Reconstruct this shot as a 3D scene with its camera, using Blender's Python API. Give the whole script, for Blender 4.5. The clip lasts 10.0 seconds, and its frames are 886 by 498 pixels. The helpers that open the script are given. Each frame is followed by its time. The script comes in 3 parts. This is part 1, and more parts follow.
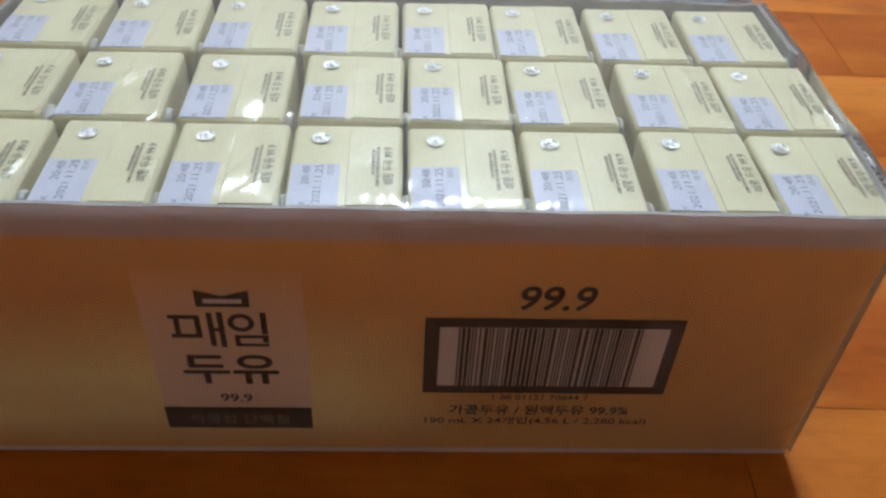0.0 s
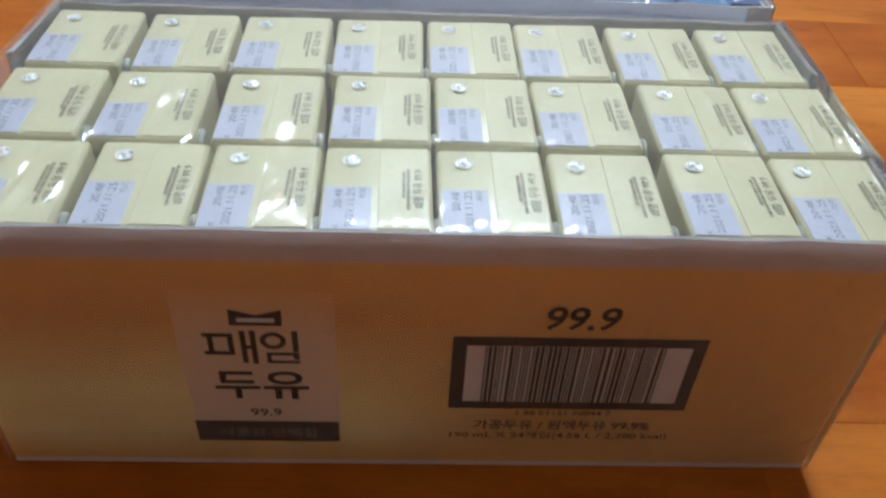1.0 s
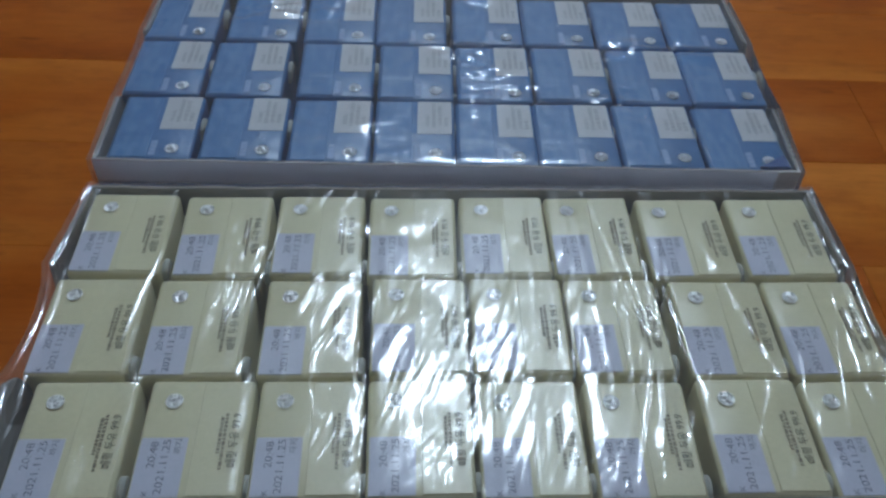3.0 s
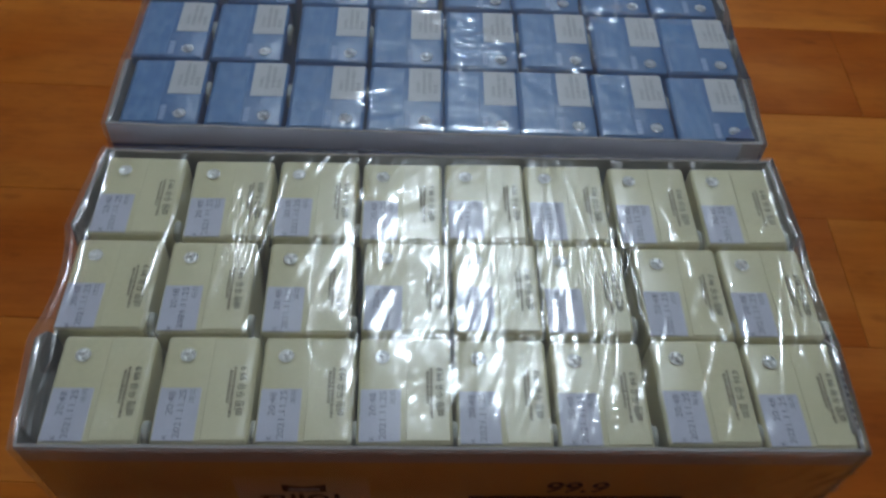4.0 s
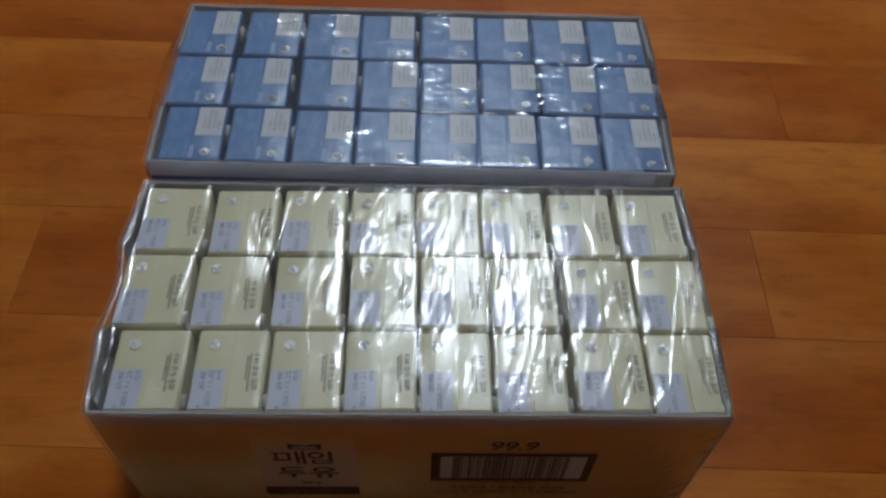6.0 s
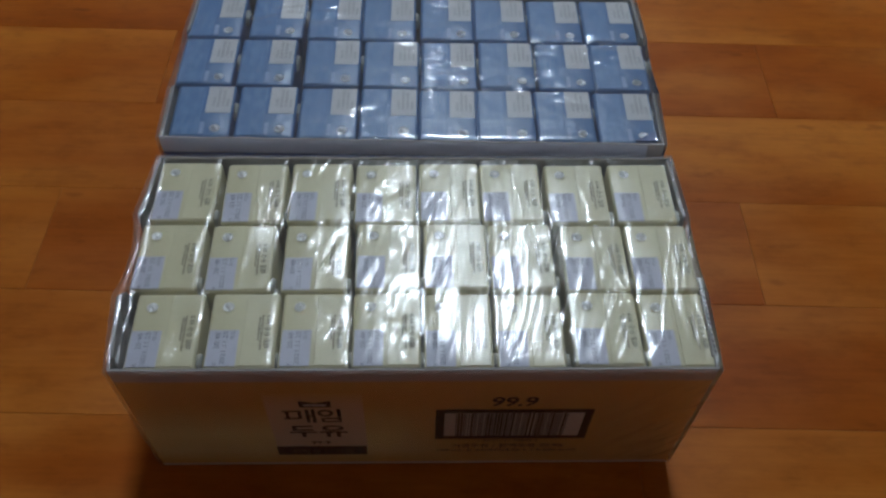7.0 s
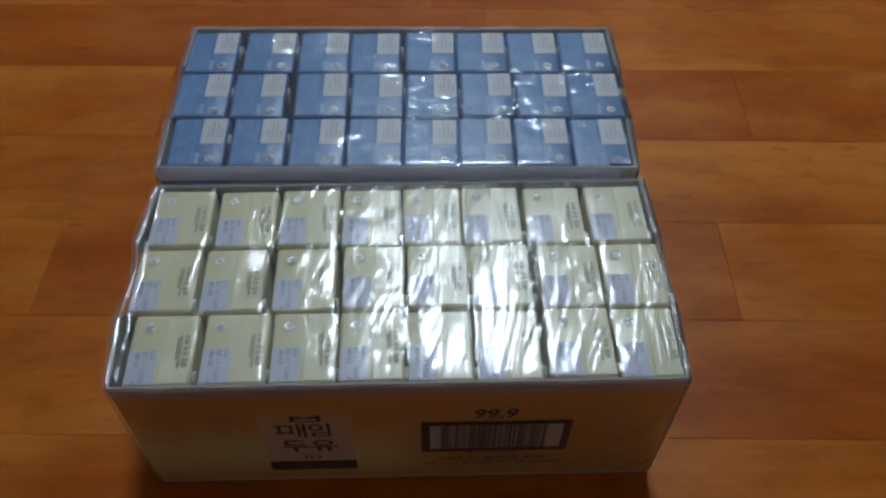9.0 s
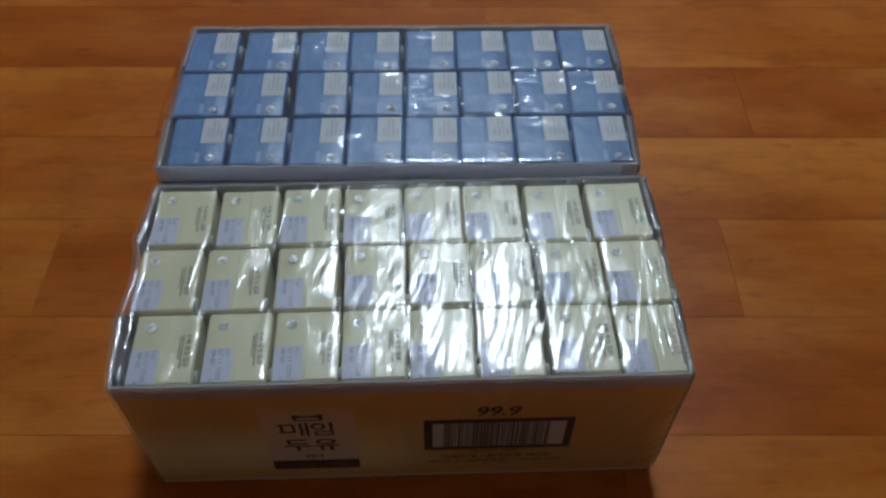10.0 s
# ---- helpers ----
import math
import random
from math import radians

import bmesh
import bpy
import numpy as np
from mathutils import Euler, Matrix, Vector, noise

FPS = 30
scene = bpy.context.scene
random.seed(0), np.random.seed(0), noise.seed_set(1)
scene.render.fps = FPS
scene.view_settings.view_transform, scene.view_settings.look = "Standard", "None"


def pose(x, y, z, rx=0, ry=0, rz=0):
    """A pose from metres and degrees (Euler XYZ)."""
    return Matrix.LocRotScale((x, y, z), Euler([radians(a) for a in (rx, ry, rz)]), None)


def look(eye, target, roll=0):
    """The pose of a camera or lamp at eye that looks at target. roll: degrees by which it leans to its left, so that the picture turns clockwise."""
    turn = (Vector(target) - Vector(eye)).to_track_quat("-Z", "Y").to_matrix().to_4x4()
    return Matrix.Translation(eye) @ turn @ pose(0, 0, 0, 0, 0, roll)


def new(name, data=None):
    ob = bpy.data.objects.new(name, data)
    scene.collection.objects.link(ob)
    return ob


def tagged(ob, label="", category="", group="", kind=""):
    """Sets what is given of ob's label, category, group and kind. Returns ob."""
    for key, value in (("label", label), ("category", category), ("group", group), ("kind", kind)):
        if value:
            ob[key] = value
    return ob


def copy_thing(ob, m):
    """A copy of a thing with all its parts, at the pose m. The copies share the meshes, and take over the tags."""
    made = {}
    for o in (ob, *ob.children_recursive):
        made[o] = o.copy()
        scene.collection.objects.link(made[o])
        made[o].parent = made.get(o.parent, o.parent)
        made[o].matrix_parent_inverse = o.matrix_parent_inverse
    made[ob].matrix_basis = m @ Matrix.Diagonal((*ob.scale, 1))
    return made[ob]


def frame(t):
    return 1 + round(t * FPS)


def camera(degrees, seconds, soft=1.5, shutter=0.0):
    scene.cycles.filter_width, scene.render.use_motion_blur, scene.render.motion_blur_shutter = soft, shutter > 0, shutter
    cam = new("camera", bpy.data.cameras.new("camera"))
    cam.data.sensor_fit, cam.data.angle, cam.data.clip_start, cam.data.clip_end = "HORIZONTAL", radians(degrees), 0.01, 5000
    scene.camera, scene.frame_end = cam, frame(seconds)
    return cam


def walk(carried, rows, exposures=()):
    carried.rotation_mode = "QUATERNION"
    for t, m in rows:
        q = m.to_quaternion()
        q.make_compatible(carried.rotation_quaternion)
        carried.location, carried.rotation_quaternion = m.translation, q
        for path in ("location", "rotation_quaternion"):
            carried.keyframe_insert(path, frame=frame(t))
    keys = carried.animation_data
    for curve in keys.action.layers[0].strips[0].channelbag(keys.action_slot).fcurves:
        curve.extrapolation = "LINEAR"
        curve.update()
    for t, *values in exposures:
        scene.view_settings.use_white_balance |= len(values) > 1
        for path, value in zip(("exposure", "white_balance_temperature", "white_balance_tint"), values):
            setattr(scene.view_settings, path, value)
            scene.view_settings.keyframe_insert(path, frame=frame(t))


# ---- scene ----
cam = camera(53.3, 10.0, soft=2.5, shutter=0.5)
PATH = [
    (0, (0.002, -0.221, 0.308), (0.097, 1.302, -0.984), 3.2),
    (0.5, (-0.002, -0.224, 0.314), (0.09, 1.302, -0.977), 3.3),
    (1, (-0.007, -0.22, 0.319), (0.078, 1.297, -0.982), 3.2),
    (1.5, (-0.02, -0.204, 0.337), (0.088, 1.311, -0.963), 3.8),
    (2, (-0.024, -0.183, 0.355), (0.071, 1.31, -0.972), 2.9),
    (2.5, (-0.033, -0.152, 0.395), (0.063, 1.315, -0.961), 2.5),
    (2.7, (-0.024, -0.145, 0.402), (0.052, 1.293, -0.986), 2.0),
    (3.8, (-0.018, -0.149, 0.445), (0.051, 1.133, -1.088), 3.1),
    (4, (-0.016, -0.151, 0.457), (0.058, 1.088, -1.112), 3.5),
    (4.5, (-0.01, -0.173, 0.493), (0.077, 0.985, -1.135), 4.5),
    (5, (-0.002, -0.178, 0.532), (0.07, 0.993, -1.088), 3.8),
    (5.2, (0.003, -0.178, 0.537), (0.054, 0.996, -1.082), 3.0),
    (6.3, (0.003, -0.229, 0.559), (0.059, 1.011, -1.01), 2.4),
    (6.5, (0.003, -0.236, 0.562), (0.06, 0.998, -1.01), 2.3),
    (7, (0.001, -0.244, 0.559), (0.056, 0.986, -1.017), 2.0),
    (7.5, (0.003, -0.256, 0.566), (0.053, 0.974, -1.011), 1.7),
    (8, (0.008, -0.267, 0.575), (0.051, 0.971, -0.995), 1.2),
    (8.5, (0.012, -0.265, 0.575), (0.058, 0.995, -0.978), 0.9),
    (9, (0.014, -0.266, 0.577), (0.06, 1.016, -0.957), 0.7),
    (9.5, (0.014, -0.265, 0.575), (0.059, 1.023, -0.955), 0.4),
    (10, (0.013, -0.267, 0.575), (0.059, 1.017, -0.958), 0.3),
]
EXPOSURES = [(0, 1.36, 6600, 13), (1, 1.38, 6450, 11), (1.5, 1.32, 6320, 10), (2, 0.82, 6080, 10), (2.5, 0.30, 5980, 10), (3.8, -0.04, 6350, 10), (4.5, -0.02, 6680, 13), (6.5, -0.03, 6680, 13), (7, -0.07, 6560, 12), (7.5, -0.09, 6460, 10), (8, 0.0, 6430, 10), (10, 0.06, 6320, 10)]
walk(cam, [(t, look(eye, target, roll)) for t, eye, target, roll in PATH], EXPOSURES)

# ---- light ----
world = bpy.data.worlds.new("room_dark")
scene.world = world
world.use_nodes = True
world.node_tree.nodes["Background"].inputs[0].default_value = (0.6, 0.7, 0.9, 1)
world.node_tree.nodes["Background"].inputs[1].default_value = 0.02
LAMP = (0.17, 1.67, 2.4)      # middle of the ceiling light
LAMP_SIZE = (0.28, 0.56)
LAMP_POWER = 88.0

# ---- sizes ----
W, D, H = 0.338, 0.162, 0.134            # cream tray
BW, BD, BH = 0.338, 0.161, 0.138         # blue tray
AT = (-0.0005, 0.0030)                   # middle of the cream tray's front edge
B_AT, B_TURN = (-0.0030, 0.1762), -0.95  # middle of the blue tray's front edge, and its turn
WALL = 0.0014
ENDS, B_ENDS = (0.0052, 0.0015), (0.0012, 0.0016)    # how far the torn ends stand out, west and east
CARTON = (0.0392, 0.0510)                 # plan of one carton


# ---- materials ----
def mat(name, rough=0.5, metal=0.0, spec=0.5):
    m = bpy.data.materials.new(name)
    m.use_nodes = True
    b = m.node_tree.nodes["Principled BSDF"]
    b.inputs["Roughness"].default_value = rough
    b.inputs["Metallic"].default_value = metal
    b.inputs["Specular IOR Level"].default_value = spec
    return m, m.node_tree.nodes, m.node_tree.links, b


def coords(n, l, scale=(1, 1, 1), kind="Object"):
    c, mp = n.new("ShaderNodeTexCoord"), n.new("ShaderNodeMapping")
    mp.inputs["Scale"].default_value = scale
    l.new(c.outputs[kind], mp.inputs["Vector"])
    return mp.outputs["Vector"]


def noise_tex(n, l, vec, scale, detail=3.0, rough=0.55):
    t = n.new("ShaderNodeTexNoise")
    t.inputs["Scale"].default_value, t.inputs["Detail"].default_value, t.inputs["Roughness"].default_value = scale, detail, rough
    l.new(vec, t.inputs["Vector"])
    return t.outputs["Fac"]


def ramp(n, l, fac, stops):
    r = n.new("ShaderNodeValToRGB")
    e = r.color_ramp.elements
    while len(e) < len(stops):
        e.new(0.5)
    for el, (p, c) in zip(e, stops):
        el.position, el.color = p, (*c, 1)
    l.new(fac, r.inputs["Fac"])
    return r.outputs["Color"]


def bump(n, l, b, height, strength, dist):
    k = n.new("ShaderNodeBump")
    k.inputs["Strength"].default_value, k.inputs["Distance"].default_value = strength, dist
    l.new(height, k.inputs["Height"])
    l.new(k.outputs["Normal"], b.inputs["Normal"])


def mixed(n, l, fac, a, b, mode="MIX"):
    m = n.new("ShaderNodeMix")
    m.data_type, m.blend_type = "RGBA", mode
    for sock, v in ((m.inputs[0], fac), (m.inputs[6], a), (m.inputs[7], b)):
        if isinstance(v, (int, float)):
            sock.default_value = v
        elif isinstance(v, tuple):
            sock.default_value = (*v, 1)
        else:
            l.new(v, sock)
    return m.outputs[2]


def paper(name, col, col2, rough=0.5, scale=60.0, relief=0.00015, spec=0.4):
    """Printed or coated paper: slight mottling and a soft relief."""
    m, n, l, b = mat(name, rough, spec=spec)
    info, far, shift = n.new("ShaderNodeObjectInfo"), n.new("ShaderNodeVectorMath"), n.new("ShaderNodeVectorMath")
    far.operation, shift.operation = "SCALE", "ADD"
    far.inputs[0].default_value = (3.1, 4.7, 1.9)
    l.new(info.outputs["Random"], far.inputs["Scale"])
    l.new(coords(n, l), shift.inputs[0])
    l.new(far.outputs[0], shift.inputs[1])
    v = shift.outputs[0]
    big, fine = noise_tex(n, l, v, scale, 3), noise_tex(n, l, v, scale * 18, 2)
    c = ramp(n, l, big, [(0.3, col), (0.75, col2)])
    c = mixed(n, l, 0.12, c, ramp(n, l, fine, [(0.3, (0.25, 0.25, 0.25)), (0.7, (1, 1, 1))]), "MULTIPLY")
    l.new(c, b.inputs["Base Color"])
    bump(n, l, b, big, 0.5, relief * 6)
    return m


cream = paper("cream_carton_paper", (0.64, 0.60, 0.40), (0.60, 0.555, 0.355), 0.36, 45)
blue = paper("blue_carton_paper", (0.072, 0.175, 0.355), (0.060, 0.150, 0.32), 0.36, 110, 0.0004)
# darker than the tops: shade of the gaps painted in; also colours the corner fold
blue_dark = paper("blue_gap_shade_and_fold", (0.04, 0.085, 0.24), (0.03, 0.07, 0.2), 0.45, 70)
lilac = paper("pale_lilac_label", (0.52, 0.53, 0.62), (0.48, 0.49, 0.58), 0.5, 60)
greylabel = paper("pale_grey_label", (0.55, 0.55, 0.55), (0.50, 0.50, 0.51), 0.5, 60)


def haze_streaked_paper(name, col, pale):
    """Blue paper of the glued flap: the film's haze painted in as pale streaks along the seam."""
    m, n, l, b = mat(name, 0.36, spec=0.4)
    info, far, shift = n.new("ShaderNodeObjectInfo"), n.new("ShaderNodeVectorMath"), n.new("ShaderNodeVectorMath")
    far.operation, shift.operation = "SCALE", "ADD"
    far.inputs[0].default_value = (2.3, 3.9, 1.1)
    l.new(info.outputs["Random"], far.inputs["Scale"])
    l.new(coords(n, l), shift.inputs[0])
    l.new(far.outputs[0], shift.inputs[1])
    mp = n.new("ShaderNodeMapping")
    mp.inputs["Scale"].default_value = (70, 20, 60)
    l.new(shift.outputs[0], mp.inputs["Vector"])
    streak = noise_tex(n, l, mp.outputs["Vector"], 4.0, 2, 0.5)
    # pale streaks put the haze of the film above into the paper's colour
    l.new(ramp(n, l, streak, [(0.42, col), (0.75, pale)]), b.inputs["Base Color"])
    bump(n, l, b, noise_tex(n, l, coords(n, l), 110, 3), 0.5, 0.0024)
    return m


blue_flap = haze_streaked_paper("blue_flap_hazed_paper", (0.072, 0.175, 0.355), (0.13, 0.245, 0.42))
ink = paper("brown_black_ink", (0.022, 0.014, 0.011), (0.03, 0.02, 0.016), 0.5, 40)
ink_mid = paper("grey_brown_ink", (0.105, 0.094, 0.068), (0.16, 0.14, 0.10), 0.5, 200)
ink_soft = paper("faded_brown_ink", (0.24, 0.2, 0.14), (0.3, 0.26, 0.17), 0.5, 200)
ink_dots = paper("grey_dot_print_ink", (0.13, 0.13, 0.17), (0.27, 0.27, 0.33), 0.5, 500)
ink_grey = paper("pale_grey_ink", (0.34, 0.34, 0.35), (0.46, 0.46, 0.47), 0.5, 400)
ink_pale = paper("pale_blue_ink", (0.3, 0.4, 0.6), (0.25, 0.36, 0.56), 0.5, 200)
panel_white = paper("white_print", (0.84, 0.76, 0.74), (0.78, 0.70, 0.68), 0.5, 30)
card_grey = paper("grey_white_board", (0.62, 0.60, 0.60), (0.53, 0.51, 0.51), 0.6, 40)
card_edge = paper("cut_board_edge", (0.40, 0.38, 0.36), (0.33, 0.31, 0.3), 0.8, 60)
card_flap = paper("grey_flap_board", (0.36, 0.35, 0.34), (0.28, 0.27, 0.26), 0.7, 60)
card_in = paper("bare_grey_board", (0.28, 0.26, 0.25), (0.2, 0.19, 0.18), 0.8, 60)
nib_mat = paper("dark_torn_board", (0.07, 0.06, 0.055), (0.12, 0.1, 0.09), 0.9, 300)
straw_mat = paper("milky_straw_plastic", (0.52, 0.53, 0.48), (0.40, 0.41, 0.37), 0.3, 90)


def printed_board(name, stops, cloud):
    """A tray wall's print: bands and a soft gradient up the wall, with a pale cloud."""
    m, n, l, b = mat(name, 0.5, spec=0.4)
    c = n.new("ShaderNodeTexCoord")
    sep = n.new("ShaderNodeSeparateXYZ")
    l.new(c.outputs["Object"], sep.inputs[0])
    fac = n.new("ShaderNodeMath")
    fac.operation = "DIVIDE"
    fac.inputs[1].default_value = H
    l.new(sep.outputs["Z"], fac.inputs[0])
    col = ramp(n, l, fac.outputs[0], stops)
    v = coords(n, l, (9, 9, 26))
    big = noise_tex(n, l, v, 1.0, 2)
    band = ramp(n, l, fac.outputs[0], [(0.03, (0, 0, 0)), (0.18, (1, 1, 1)), (0.38, (1, 1, 1)), (0.68, (0, 0, 0))])
    side = n.new("ShaderNodeMapRange")
    side.inputs["From Min"].default_value, side.inputs["From Max"].default_value = 0.035, -0.02
    l.new(sep.outputs["X"], side.inputs["Value"])
    where = ramp(n, l, big, [(0.3, (0.7, 0.7, 0.7)), (0.6, (1, 1, 1))])
    both = mixed(n, l, 1.0, mixed(n, l, 1.0, band, where, "MULTIPLY"), side.outputs[0], "MULTIPLY")
    col = mixed(n, l, both, col, cloud)
    fine = noise_tex(n, l, coords(n, l), 700, 2)
    col = mixed(n, l, 0.15, col, ramp(n, l, fine, [(0.3, (0.4, 0.4, 0.4)), (0.7, (1, 1, 1))]), "MULTIPLY")
    l.new(col, b.inputs["Base Color"])
    bump(n, l, b, noise_tex(n, l, coords(n, l, (40, 40, 8)), 1.0, 2), 0.3, 0.001)
    return m


YEL, YEL2 = (0.84, 0.46, 0.14), (0.79, 0.45, 0.14)
yellow_board = printed_board("yellow_printed_board", [(0.0, (0.8, 0.72, 0.66)), (0.012, (0.8, 0.72, 0.66)), (0.03, YEL2), (0.45, YEL2), (0.8, YEL), (0.885, YEL), (0.915, (0.61, 0.51, 0.48)), (1.0, (0.61, 0.53, 0.51))], (0.97, 0.85, 0.42))
BLU, WHT = (0.05, 0.10, 0.33), (0.78, 0.83, 0.95)
blue_board = printed_board("blue_printed_board", [(0.0, BLU), (0.925, BLU), (0.935, WHT), (1.0, WHT)], (0.06, 0.12, 0.36))

panel_fade, n, l, b = mat("fading_white_print", 0.5, spec=0.4)
c, sep = n.new("ShaderNodeTexCoord"), n.new("ShaderNodeSeparateXYZ")
l.new(c.outputs["Object"], sep.inputs[0])
fade = n.new("ShaderNodeMapRange")
fade.inputs["From Min"].default_value, fade.inputs["From Max"].default_value = 0.045, 0.108
l.new(sep.outputs["Y"], fade.inputs["Value"])
l.new(ramp(n, l, fade.outputs[0], [(0.0, (0.84, 0.68, 0.55)), (0.6, (0.82, 0.60, 0.42)), (1.0, (0.83, 0.48, 0.17))]), b.inputs["Base Color"])
bump(n, l, b, noise_tex(n, l, coords(n, l), 300, 2), 0.2, 0.0004)

foil, n, l, b = mat("crinkled_foil", 0.40, 0.9)
b.inputs["Base Color"].default_value = (0.93, 0.94, 0.95, 1)
bump(n, l, b, noise_tex(n, l, coords(n, l), 420, 2), 1.0, 0.004)


def film_material():
    """Clear shrink film: see-through, with a sharp and a hazy gloss."""
    m = bpy.data.materials.new("clear_shrink_film")
    m.use_nodes = True
    n, l = m.node_tree.nodes, m.node_tree.links
    n.clear()
    out, clear = n.new("ShaderNodeOutputMaterial"), n.new("ShaderNodeBsdfTransparent")
    clear.inputs["Color"].default_value = (0.97, 0.97, 0.97, 1)
    sharp, haze = n.new("ShaderNodeBsdfGlossy"), n.new("ShaderNodeBsdfGlossy")
    sharp.inputs["Roughness"].default_value, haze.inputs["Roughness"].default_value = 0.05, 0.21
    v = coords(n, l, (330, 30, 60))
    v.node.inputs["Rotation"].default_value = (0, 0, radians(20))
    crinkle = noise_tex(n, l, v, 1.0, 3, 0.5)
    k = n.new("ShaderNodeBump")
    k.inputs["Strength"].default_value, k.inputs["Distance"].default_value = 0.2, 0.0005
    l.new(crinkle, k.inputs["Height"])
    fres = n.new("ShaderNodeFresnel")
    fres.inputs["IOR"].default_value = 1.42
    for s in (sharp, haze, fres):
        l.new(k.outputs["Normal"], s.inputs["Normal"])
    both, mix = n.new("ShaderNodeMixShader"), n.new("ShaderNodeMixShader")
    both.inputs[0].default_value = 0.52
    l.new(sharp.outputs[0], both.inputs[1])
    l.new(haze.outputs[0], both.inputs[2])
    gain = n.new("ShaderNodeMath")
    gain.operation, gain.use_clamp = "MULTIPLY", True
    gain.inputs[1].default_value = 1.42       # both faces of the film throw light back
    l.new(fres.outputs[0], gain.inputs[0])
    l.new(gain.outputs[0], mix.inputs[0])
    l.new(clear.outputs[0], mix.inputs[1])
    l.new(both.outputs[0], mix.inputs[2])
    milk, veil = n.new("ShaderNodeBsdfDiffuse"), n.new("ShaderNodeMixShader")
    milk.inputs["Color"].default_value = (0.86, 0.88, 0.9, 1)
    veil.inputs[0].default_value = 0.048     # the plastic itself is faintly milky
    l.new(mix.outputs[0], veil.inputs[1])
    l.new(milk.outputs[0], veil.inputs[2])
    l.new(veil.outputs[0], out.inputs["Surface"])
    return m


film_mat = film_material()


def plank_material():
    """Orange-brown wood-print vinyl: long grain, per-plank tone from the object's colour, satin coat."""
    m, n, l, b = mat("orange_wood_vinyl", 0.36, spec=0.22)
    info = n.new("ShaderNodeObjectInfo")
    c = n.new("ShaderNodeTexCoord")
    off = n.new("ShaderNodeVectorMath")
    off.operation = "ADD"
    sc = n.new("ShaderNodeVectorMath")
    sc.operation = "SCALE"
    sc.inputs[0].default_value = (37, 53, 11)
    l.new(info.outputs["Random"], sc.inputs["Scale"])
    l.new(c.outputs["Object"], off.inputs[0])
    l.new(sc.outputs[0], off.inputs[1])
    mp = n.new("ShaderNodeMapping")
    mp.inputs["Scale"].default_value = (2.6, 16, 1)
    l.new(off.outputs[0], mp.inputs["Vector"])
    broad = noise_tex(n, l, mp.outputs["Vector"], 1.0, 3, 0.5)
    mp2 = n.new("ShaderNodeMapping")
    mp2.inputs["Scale"].default_value = (14, 330, 1)
    l.new(off.outputs[0], mp2.inputs["Vector"])
    grain = noise_tex(n, l, mp2.outputs["Vector"], 1.0, 4, 0.6)
    mp3 = n.new("ShaderNodeMapping")
    mp3.inputs["Scale"].default_value = (7, 16, 1)
    l.new(off.outputs[0], mp3.inputs["Vector"])
    patch = noise_tex(n, l, mp3.outputs["Vector"], 1.0, 2)
    tone = n.new("ShaderNodeMath")
    tone.operation = "MULTIPLY_ADD"
    tone.inputs[1].default_value, tone.inputs[2].default_value = 0.55, -0.335
    l.new(broad, tone.inputs[0])
    t2 = n.new("ShaderNodeMath")
    t2.operation = "ADD"
    l.new(tone.outputs[0], t2.inputs[0])
    l.new(info.outputs["Alpha"], t2.inputs[1])
    t3 = n.new("ShaderNodeMath")
    t3.operation = "MULTIPLY_ADD"
    t3.inputs[1].default_value = 0.42
    l.new(patch, t3.inputs[0])
    l.new(t2.outputs[0], t3.inputs[2])
    col = ramp(n, l, t3.outputs[0], [(0.3, (0.19, 0.030, 0.002)), (0.62, (0.34, 0.078, 0.005)), (0.95, (0.54, 0.180, 0.022))])
    col = mixed(n, l, 0.2, col, ramp(n, l, grain, [(0.3, (0.45, 0.38, 0.3)), (0.6, (1, 1, 1))]), "MULTIPLY")
    mp4 = n.new("ShaderNodeMapping")
    mp4.inputs["Scale"].default_value = (24, 55, 1)
    l.new(off.outputs[0], mp4.inputs["Vector"])
    fleck = noise_tex(n, l, mp4.outputs["Vector"], 1.0, 4, 0.7)
    col = mixed(n, l, 0.36, col, ramp(n, l, fleck, [(0.32, (0.5, 0.42, 0.36)), (0.5, (1, 1, 1)), (0.72, (1.25, 1.3, 1.35))]), "MULTIPLY")
    mp5 = n.new("ShaderNodeMapping")
    mp5.inputs["Scale"].default_value = (26, 60, 1)
    mp5.inputs["Location"].default_value = (7, 3, 0)
    l.new(off.outputs[0], mp5.inputs["Vector"])
    knot = noise_tex(n, l, mp5.outputs["Vector"], 1.0, 2, 0.4)
    col = mixed(n, l, 0.55, col, ramp(n, l, knot, [(0.70, (1, 1, 1)), (0.80, (0.38, 0.30, 0.25))]), "MULTIPLY")
    l.new(col, b.inputs["Base Color"])
    rr = ramp(n, l, patch, [(0.3, (0.30, 0.30, 0.30)), (0.7, (0.42, 0.42, 0.42))])
    l.new(rr, b.inputs["Roughness"])
    bump(n, l, b, grain, 0.12, 0.0006)
    return m


plank_mat = plank_material()
joint_mat = paper("dark_joint", (0.24, 0.06, 0.010), (0.2, 0.05, 0.008), 0.7, 20)
wall_mat = paper("off_white_wallpaper", (0.61, 0.53, 0.45), (0.57, 0.49, 0.42), 0.8, 14)
ceil_mat = paper("pale_grey_ceiling_paper", (0.38, 0.38, 0.37), (0.35, 0.35, 0.34), 0.85, 14)
frame_mat = paper("white_lamp_frame", (0.8, 0.8, 0.8), (0.76, 0.76, 0.76), 0.4, 14)
glow, n, l, b = mat("lit_diffuser", 0.5)
b.inputs["Base Color"].default_value = (0.8, 0.8, 0.8, 1)
